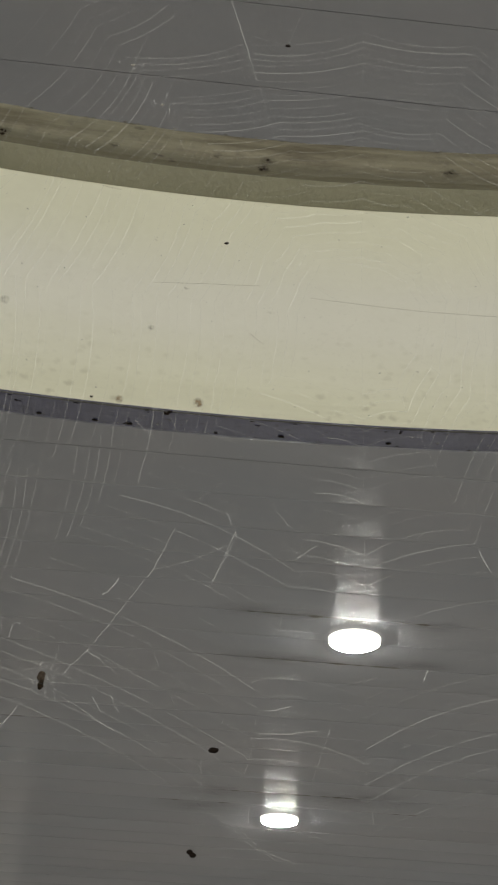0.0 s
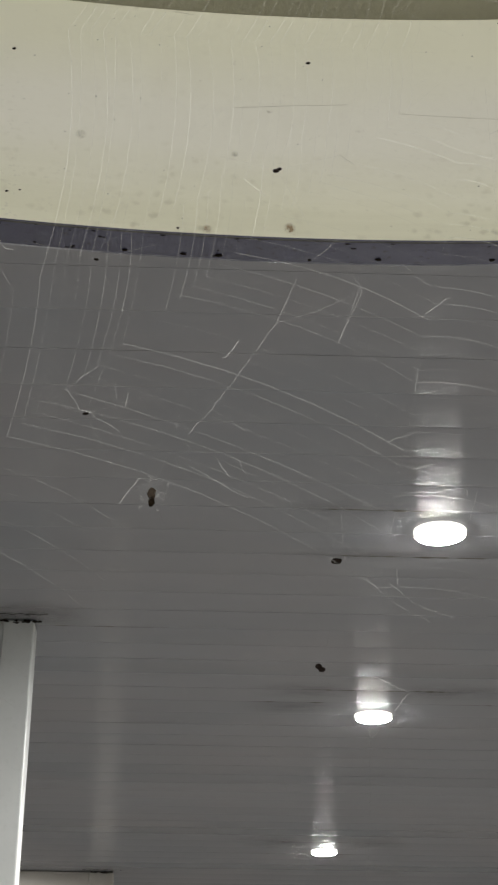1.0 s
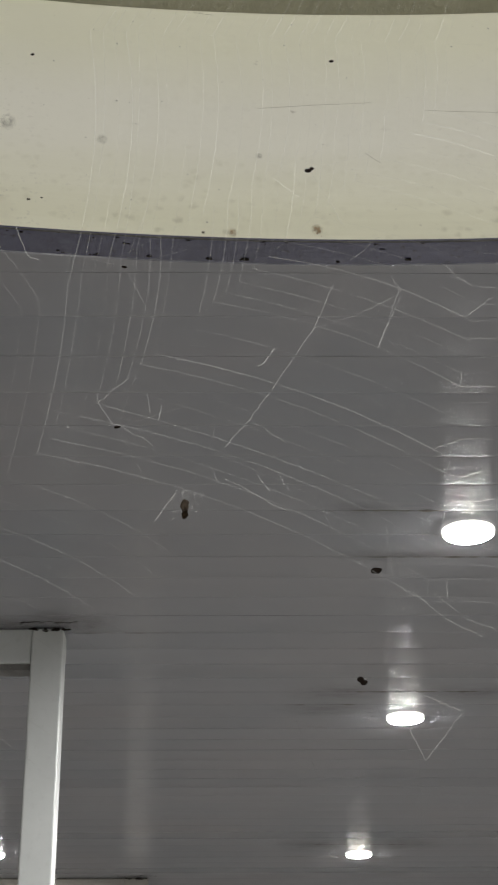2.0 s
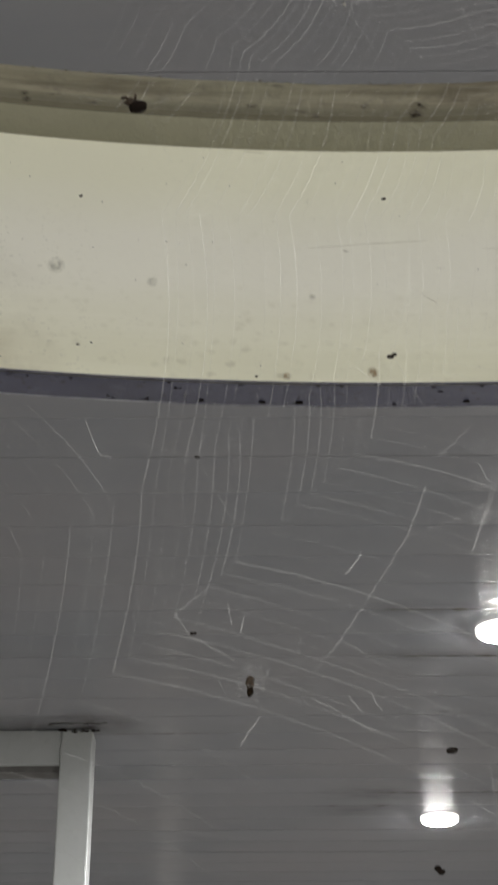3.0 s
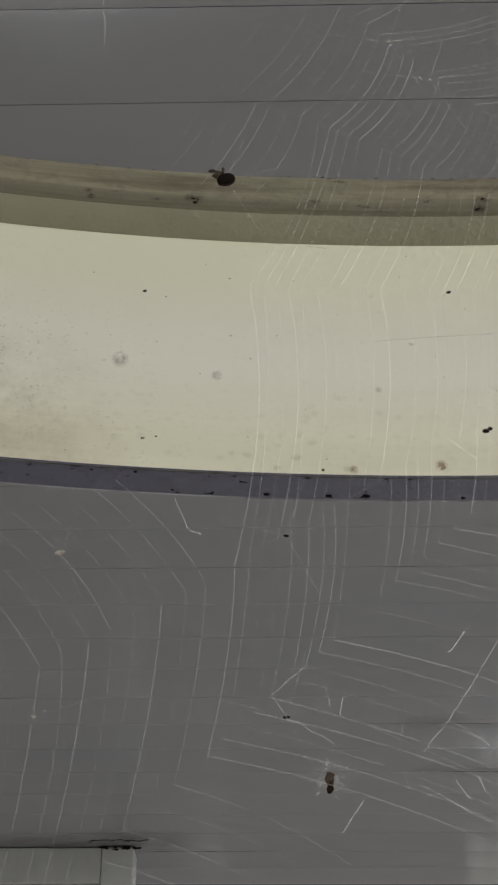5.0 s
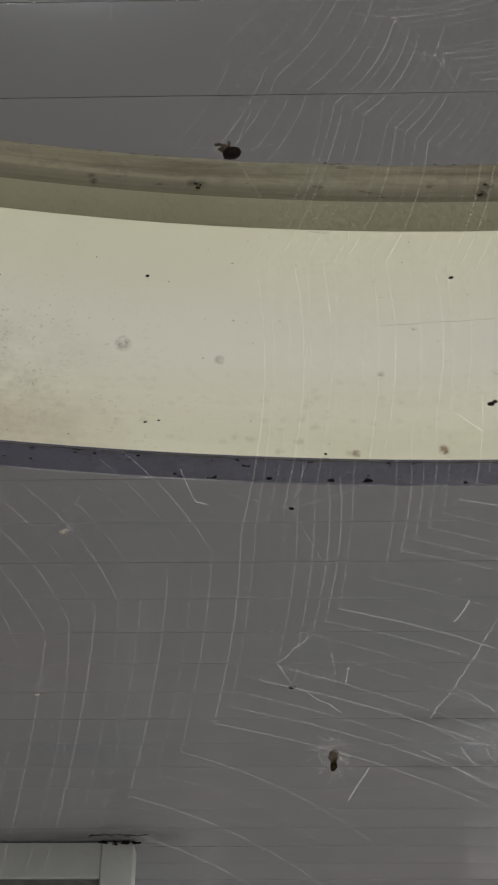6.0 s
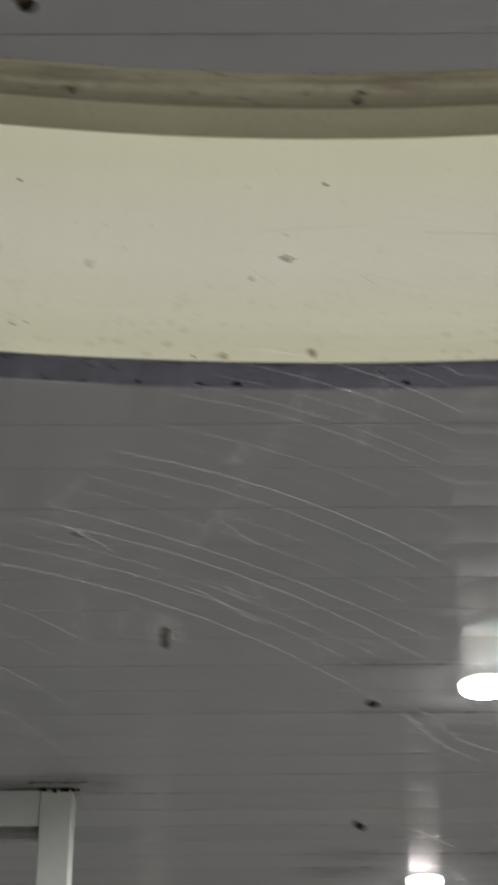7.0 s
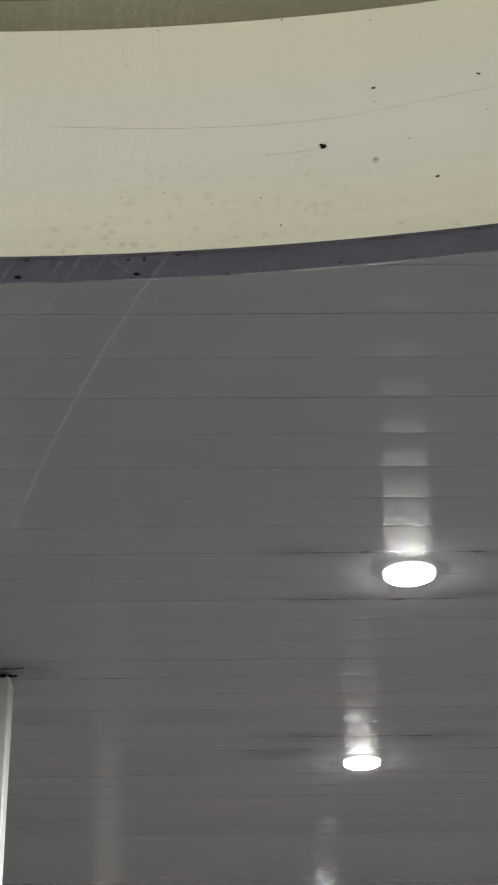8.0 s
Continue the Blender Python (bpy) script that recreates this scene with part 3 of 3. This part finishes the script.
# grime knots on the rim: angle, height, size
for a, z, s in [(-0.153, 2.0475, 4), (-0.1518, 2.0455, 4), (-0.1098, 2.0476, 8), (-0.0595, 2.0483, 5), (0.01, 2.0493, 7), (0.0082, 2.0464, 6),
                (-0.0132, 2.0488, 3), (-0.0484, 2.0556, 6), (0.0935, 2.0493, 8)]:
    bm = bmesh.new()
    r = LIP_R + max(0.0, z - LIP_Z - 0.006) * 0.24
    for k in range(2 + int(s > 5) * 5):
        pebble(bm, on_ring(a + rng.gauss(0, 0.0009) * (k > 0), r, z + rng.gauss(0, 0.0004) * (k > 0)), s * 0.00005 * rng.uniform(0.4, 1.1), rng,
               (1.4, 0.5, 0.9), Matrix.Rotation(-a, 3, "Z"), 0.5, 1)
    part("grime_knot", bm, BROWN_BLACK, shade)
    bm = bmesh.new()
    bmesh.ops.create_circle(bm, cap_ends=True, segments=24, radius=1.0)
    film = part("smudge", bm, KNOT_SMEAR, shade)
    film.matrix_local = Matrix.LocRotScale(on_ring(a, r - 0.0004, z), Matrix.Rotation(-a, 3, "Z") @ Matrix.Rotation(radians(90 - 11 * (z > LIP_Z + 0.0063)), 3, "X"), (s * 0.00034, s * 0.00025, 1))

# faint grey smudges and one rusty one: angle, height, size
for a, z, r, mat in [(-0.1353, 2.0057, 0.0021, GREY_SMEAR), (-0.098, 2.0030, 0.0013, GREY_SMEAR), (-0.036, 2.0005, 0.0009, GREY_SMEAR), (0.16, 1.9985, 0.0010, GREY_SMEAR),
                     (-0.0139, 1.9815, 0.0014, RUST_SMEAR), (-0.0465, 1.9803, 0.0011, RUST_SMEAR)]:
    bm = bmesh.new()
    bmesh.ops.create_circle(bm, cap_ends=True, segments=24, radius=1.0)
    film = part("smudge", bm, mat, shade)
    film.matrix_local = Matrix.LocRotScale(on_ring(a, RING_R - 0.0001, z), Matrix.Rotation(-a, 3, "Z") @ Matrix.Rotation(radians(90), 3, "X"), (r, r * 1.1, 1))

# hairline scratches on the wall, and fibres round the dead bug's speck
for line in ([(-0.0364, 2.0134), (-0.0139, 2.0147), (0.0097, 2.0155)],
             [(0.0322, 2.0132), (0.0803, 2.0113), (0.1159, 2.0106), (0.1469, 2.0109), (0.1778, 2.0129), (0.2085, 2.0144)],
             [(0.1178, 2.0024), (0.1331, 2.0026), (0.1386, 2.0032)], [(-0.0626, 2.0402), (-0.0542, 2.0397)], [(0.0064, 2.0016), (0.0121, 1.999)],
             [(0.1365, 2.0030), (0.1345, 2.0014), (0.1325, 2.0012)], [(0.1395, 2.0036), (0.1425, 2.0022)], [(0.1405, 2.0042), (0.1432, 2.0050)]):
    bm = bmesh.new()
    pts = []
    for (a, z), (b, w) in zip(line, line[1:]):
        for k in range(6):
            pts.append(on_ring(a + (b - a) * k / 6, RING_R - 0.00002, z + (w - z) * k / 6 + rng.gauss(0, 0.00003)))
    pts.append(on_ring(line[-1][0], RING_R - 0.00002, line[-1][1]))
    tube(bm, pts, 0.000045, 4)
    part("scratch_or_fibre", bm, HAIR, shade)


# ---------------------------------------------------------------- webs
HUB = (-0.3699, -1.357, 1.9181)


def web_point(a, r, lean=-0.05):
    return Vector((r * math.sin(a), lean * r * math.cos(a) + 0.0008 * math.sin(3 * a + r * 40), r * math.cos(a)))


def web_turns(bm, spokes, start, end, step, unit, rng, skip, thick, around):
    """Turning threads that bend at each spoke (degrees from straight up, clockwise; share of the unit reach) and sag
    towards the middle between two of them."""
    count = len(spokes)
    u = start
    while u < end:
        for i in range(count if around else count - 1):
            (da, ka), (db, kb) = spokes[i], spokes[(i + 1) % count]
            if db < da:
                db += 360
            if rng.random() < skip:
                continue
            a = web_point(radians(da), unit * ka * (u + rng.uniform(-0.08, 0.08) * step))
            b = web_point(radians(db), unit * kb * (u + rng.uniform(-0.08, 0.08) * step))
            sag = rng.uniform(0.06, 0.14) * min(1.0, (db - da) / 24)
            tube(bm, [a.lerp(b, k / 6) * (1 - sag * k / 6 * (1 - k / 6)) for k in range(7)], thick * rng.uniform(0.7, 1.15))
        u += step * rng.uniform(0.8, 1.2)


def orb_web(hub, unit, label):
    rng = random.Random(5)
    e = thing("spider_web", hub, label, "spider web", "spider webs")
    spokes = [(-22, 0.68), (0, 0.70), (19, 0.73), (45, 0.73), (75, 0.68), (100, 0.66), (125, 0.74), (155, 0.95), (179, 1.0), (192, 0.985),
              (226, 1.06), (238, 0.86), (271, 0.71), (300, 0.69), (319, 0.74)]
    bm = bmesh.new()
    for a, k in spokes:
        tube(bm, [web_point(radians(a), unit * k * (0.08 + 0.115 * n)) for n in range(9)], 0.000022)
    part("radial_threads", bm, SILK, e, smooth=True)
    bm = bmesh.new()
    web_turns(bm, spokes, 0.17, 1.02, 0.029, unit, rng, 0.08, 0.00006, True)
    part("catching_thread", bm, SILK, e, smooth=True)
    # the wider side, below the rim
    bm = bmesh.new()
    web_turns(bm, [(212, 1.0), (226, 1.06), (238, 0.86), (250, 0.91)], 1.05, 1.40, 0.042, unit, rng, 0.05, 0.000055, False)
    part("outer_thread", bm, SILK, e, smooth=True)
    bm = bmesh.new()
    web_turns(bm, [(285, 0.70), (300, 0.69), (319, 0.74), (330, 0.76)], 1.04, 1.34, 0.042, unit, rng, 0.05, 0.000055, False)
    part("outer_thread", bm, SILK, e, smooth=True)
    return e


orb_web(HUB, 0.070, "fine orb web stretched in front of the cream shade")


def tangle(seed, count, label):
    """Loose stray threads between the lower edge and the webs below it."""
    rng = random.Random(seed)
    e = thing("stray_threads", (-0.38, -1.25, 1.92), label, "spider web", kind="stuff")
    bm = bmesh.new()
    for k in range(count):
        x, z = rng.uniform(-0.14, 0.12), rng.uniform(-0.10, 0.04)
        y = rng.uniform(-0.095, 0.02)
        a = rng.gauss(0.9, 0.7) * rng.choice((-1, 1))
        ln = rng.uniform(0.003, 0.020)
        tube(bm, [(x, y, z), (x + ln * 0.5 * math.cos(a), y + rng.uniform(-0.002, 0.002), z + ln * 0.5 * math.sin(a) - 0.0004),
                  (x + ln * math.cos(a), y + rng.uniform(-0.004, 0.004), z + ln * math.sin(a))], rng.choice((0.000025, 0.00004, 0.00006)))
    part("threads", bm, SILK, e, smooth=True)
    return e


tangle(21, 60, "loose stray silk threads hanging below the shade")


def dusty_thread(name, points, thick, label):
    e = thing(name, points[0], label, "spider web", "dusty threads")
    bm = bmesh.new()
    o = Vector(points[0])
    rng = random.Random(int(points[0][0] * 1e4))
    pts = []
    for p, q in zip(points, points[1:]):
        for k in range(10):
            pts.append(Vector(p).lerp(Vector(q), k / 10) - o + Vector((rng.gauss(0, 1), rng.gauss(0, 1), rng.gauss(0, 1))) * thick * 1.2)
    pts.append(Vector(points[-1]) - o)
    tube(bm, pts, thick, 4)
    part("strand", bm, DUSTY, e, smooth=True)
    return e


dusty_thread("dusty_thread", [(-0.4038, -1.3591, 1.8650), (-0.4014, -1.3591, 1.8680), (-0.3997, -1.3591, 1.8705), (-0.3947, -1.3591, 1.8785), (-0.3925, -1.359, 1.8840)], 0.00005,
             "thick dusty silk strand hanging in the web")
dusty_thread("dusty_thread", [(-0.3947, -1.3591, 1.8785), (-0.3904, -1.3591, 1.8800), (-0.3860, -1.3591, 1.8825)], 0.00003, "dusty silk strand branching off sideways")
dusty_thread("dusty_thread", [(-0.4014, -1.3591, 1.8680), (-0.3978, -1.3591, 1.8655)], 0.000035, "short dusty silk strand branching off downwards")
dusty_thread("dusty_thread", [(-0.3841, -1.3591, 1.8497), (-0.3811, -1.3591, 1.8471), (-0.3774, -1.3591, 1.8458)], 0.000035, "curved dusty silk strand below the web")
# these two are made thicker and brighter to carry glints on the web
dusty_thread("dusty_thread", [(-0.4365, -1.3690, 1.9560), (-0.4358, -1.3685, 1.9500), (-0.4354, -1.368, 1.9455)], 0.00006, "short bright silk strand above the rim")
dusty_thread("dusty_thread", [(-0.3905, -1.3591, 1.9740), (-0.3893, -1.3591, 1.9696), (-0.3862, -1.3591, 1.9587)], 0.00006, "long bright silk strand above the rim")


# lamp glints on the web, added as short brighter threads to fit the camera's view
def glint_threads(lines, y, label):
    e = thing("stray_threads", (-0.38, y, 1.88), label, "spider web", kind="stuff")
    rng = random.Random(77)
    bm = bmesh.new()
    for line in lines:
        pts = []
        for (x, z), (u, w) in zip(line, line[1:]):
            pts += [(x + (u - x) * k / 4 + 0.38, rng.gauss(0, 0.0002), z + (w - z) * k / 4 - 1.88) for k in range(4)]
        pts.append((line[-1][0] + 0.38, 0, line[-1][1] - 1.88))
        tube(bm, pts, rng.uniform(0.00003, 0.00006))
    part("threads", bm, DUSTY, e, smooth=True)


glint_threads([[(-0.3823, 1.8681), (-0.3792, 1.8695)], [(-0.3798, 1.8649), (-0.3773, 1.8657)], [(-0.381, 1.862), (-0.3742, 1.863), (-0.3739, 1.862)], [(-0.3815, 1.8611), (-0.3821, 1.8584), (-0.3825, 1.8572)], [(-0.3875, 1.8593), (-0.3871, 1.8542)], [(-0.3852, 1.8525), (-0.3821, 1.8497), (-0.3786, 1.8478)], [(-0.3865, 1.8392), (-0.3849, 1.8357), (-0.3812, 1.8402)], [(-0.3848, 1.8421), (-0.3812, 1.8405)], [(-0.3748, 1.8564), (-0.3726, 1.8634)], [(-0.3891, 1.9774), (-0.3856, 1.9658), (-0.3814, 1.95)], [(-0.3875, 1.8801), (-0.3845, 1.8871), (-0.386, 1.8904)], [(-0.3774, 1.8845), (-0.3745, 1.8866)], [(-0.3586, 1.881), (-0.3574, 1.8779)], [(-0.3541, 1.8876), (-0.3526, 1.885)], [(-0.3798, 1.891), (-0.3768, 1.8881)]], -1.352, "short bright silk threads for the lamp glints on the web")
glint_threads([[(-0.3786, 1.8775), (-0.379, 1.8747)], [(-0.3818, 1.8536), (-0.3818, 1.8518)], [(-0.3677, 1.8544), (-0.3676, 1.8527)], [(-0.3703, 1.869), (-0.3668, 1.8701)],
               [(-0.3628, 1.8747), (-0.3637, 1.8718), (-0.3646, 1.8709)], [(-0.3848, 1.8875), (-0.3873, 1.8804)], [(-0.3866, 1.8944), (-0.39, 1.8913)],
               [(-0.3608, 1.872), (-0.3615, 1.87)], [(-0.3982, 1.9022), (-0.3955, 1.8998)]],
              -1.352, "short bright silk threads for glints round the web")
glint_threads([[(-0.4039, 1.8649), (-0.3973, 1.8612)], [(-0.4004, 1.8651), (-0.3992, 1.8634)], [(-0.3983, 1.8654), (-0.3972, 1.8635)], [(-0.4049, 1.8656), (-0.4046, 1.8644)],
               [(-0.4048, 1.8713), (-0.4052, 1.8683)], [(-0.4088, 1.8633), (-0.4108, 1.8602)], [(-0.412, 1.875), (-0.4116, 1.8725)], [(-0.4104, 1.8733), (-0.4107, 1.8716)],
               [(-0.4139, 1.8765), (-0.4171, 1.8736), (-0.4156, 1.8713), (-0.4112, 1.8686)], [(-0.427, 1.8956), (-0.4256, 1.8919), (-0.4242, 1.8913)], [(-0.4003, 1.8778), (-0.3985, 1.8802)]],
              -1.352, "short bright silk threads for glints beside the spider stand-in")


# ---------------------------------------------------------------- bits caught in the webs, and lumps in place of spiders
def caught(name, at, lumps, mat, label, fluff=0, seed=0, brown_lumps=()):
    rng = random.Random(seed)
    e = thing(name, at, label, "debris", "bits caught in the webs")
    bm = bmesh.new()
    for (dx, dy, dz), size, sq in lumps:
        pebble(bm, (dx, dy, dz), size, rng, sq, Matrix.Rotation(rng.uniform(-0.3, 0.3), 3, "Y"), 0.3)
    part("lump", bm, mat, e)
    if brown_lumps:
        bm = bmesh.new()
        for at_brown, size, sq in brown_lumps:
            pebble(bm, at_brown, size, rng, sq, None, 0.45)
        part("brown_lumps", bm, SPIDER_BROWN, e, "mottled brown part of the spider stand-in")
    bm = bmesh.new()
    for k in range(4):
        a = 2.4 * k + 0.4
        tube(bm, [(0, 0, 0), (0.008 * math.cos(a), 0.001, 0.008 * math.sin(a))], 0.00004)
    part("holding_thread", bm, SILK, e, smooth=True)
    if fluff:
        bm = bmesh.new()
        for k in range(fluff):
            a, r, ln = rng.uniform(0, 6.28), rng.uniform(0.0009, 0.0028), rng.uniform(0.0004, 0.0013)
            p = Vector((r * math.cos(a), rng.uniform(-0.0005, 0.0005), r * math.sin(a) + 0.0008))
            d = Vector((rng.gauss(0, 1), 0.3, rng.gauss(0, 1))).normalized() * ln
            tube(bm, [p, p + d * 0.5 + Vector((0, 0, 0.0001)), p + d], 0.00003)
        part("silk_fluff", bm, FLUFF, e, "white silk fluff round the lump")
    return e


# plain lump in place of the spider that sits in the fluff
caught("spider_stand_in", (-0.4098, -1.2803, 1.8925), [((0, 0, -0.0008), 0.0007, (0.75, 0.8, 1.1))], BROWN_BLACK,
       "black and brown lump standing in for a spider, in white silk fluff", 80, 2, [((0, 0, 0.0007), 0.0009, (0.8, 0.8, 1.1))])
caught("debris_pellet", (-0.3804, -1.2761, 1.8841), [((0, 0, 0), 0.0007, (1.25, 0.8, 0.72))], DIRT, "small black pellet caught in a web", 0, 3)
caught("debris_pellet", (-0.3828, -1.2720, 1.8678), [((-0.00028, 0, 0.00026), 0.0005, (1.15, 0.8, 0.95)), ((0.00024, 0, -0.00022), 0.0005, (1.15, 0.8, 0.9))], DIRT, "small black pellet caught in a web", 0, 4)
caught("debris_crumb", (-0.3940, -1.3500, 1.9050), [((-0.00022, 0, -0.00014), 0.0003, (1.3, 0.8, 0.75)), ((0.00022, 0, 0.00015), 0.00024, (1.2, 0.8, 0.8))], DIRT,
       "dark crumb caught in a web", 0, 5)
caught("debris_crumb", (-0.4156, -1.3420, 1.8968), [((0, 0, 0), 0.00022, (1.5, 0.8, 0.7))], DIRT, "tiny dark crumb caught in a web", 0, 6)
caught("debris_crumb", (-0.4157, -1.3427, 1.8754), [((0, 0, 0), 0.00025, (1.5, 0.8, 0.7))], DIRT, "tiny dark crumb caught in a web", 0, 7)
caught("silk_tuft", (-0.4493, -1.2897, 1.9247), [((0, 0, 0), 0.0006, (1.3, 0.6, 0.7))], TUFT, "pale tuft of dusty silk in a web", 6, 8)
caught("silk_tuft", (-0.4518, -1.2852, 1.9005), [((0, 0, 0), 0.0003, (1.5, 0.6, 0.6))], TUFT, "tiny pale silk tuft in a web", 3, 9)
# plain lump in place of the larger spider near the rim
caught("spider_stand_in", (-0.4217, -1.3640, 1.9285), [((0, 0, 0), 0.00085, (1.2, 0.9, 0.8))], DIRT, "dark lump with brown bits, standing in for a spider in a web", 0, 10,
       [((-0.0009, 0, 0.0007), 0.0005, (1.2, 0.8, 0.9)), ((-0.0016, 0, 0.0013), 0.0003, (1.5, 0.7, 0.6)), ((-0.0004, 0, 0.0014), 0.00025, (0.7, 0.7, 1.6))])
caught("debris_crumb", (-0.3810, -1.3591, 1.9623), [((0, 0, 0), 0.00028, (1.5, 0.8, 0.7))], DIRT, "dark crumb hanging on a short silk thread", 0, 11)
caught("silk_tuft", (-0.4028, -1.3591, 1.9555), [((0, 0, 0), 0.0002, (1.5, 0.6, 0.7))], TUFT, "tiny pale silk tuft on a web spoke", 4, 12)
caught("silk_tuft", (-0.3982, -1.3591, 1.9488), [((0, 0, 0), 0.0002, (1.1, 0.6, 1.0))], TUFT, "tiny pale silk tuft on a web spoke", 4, 13)
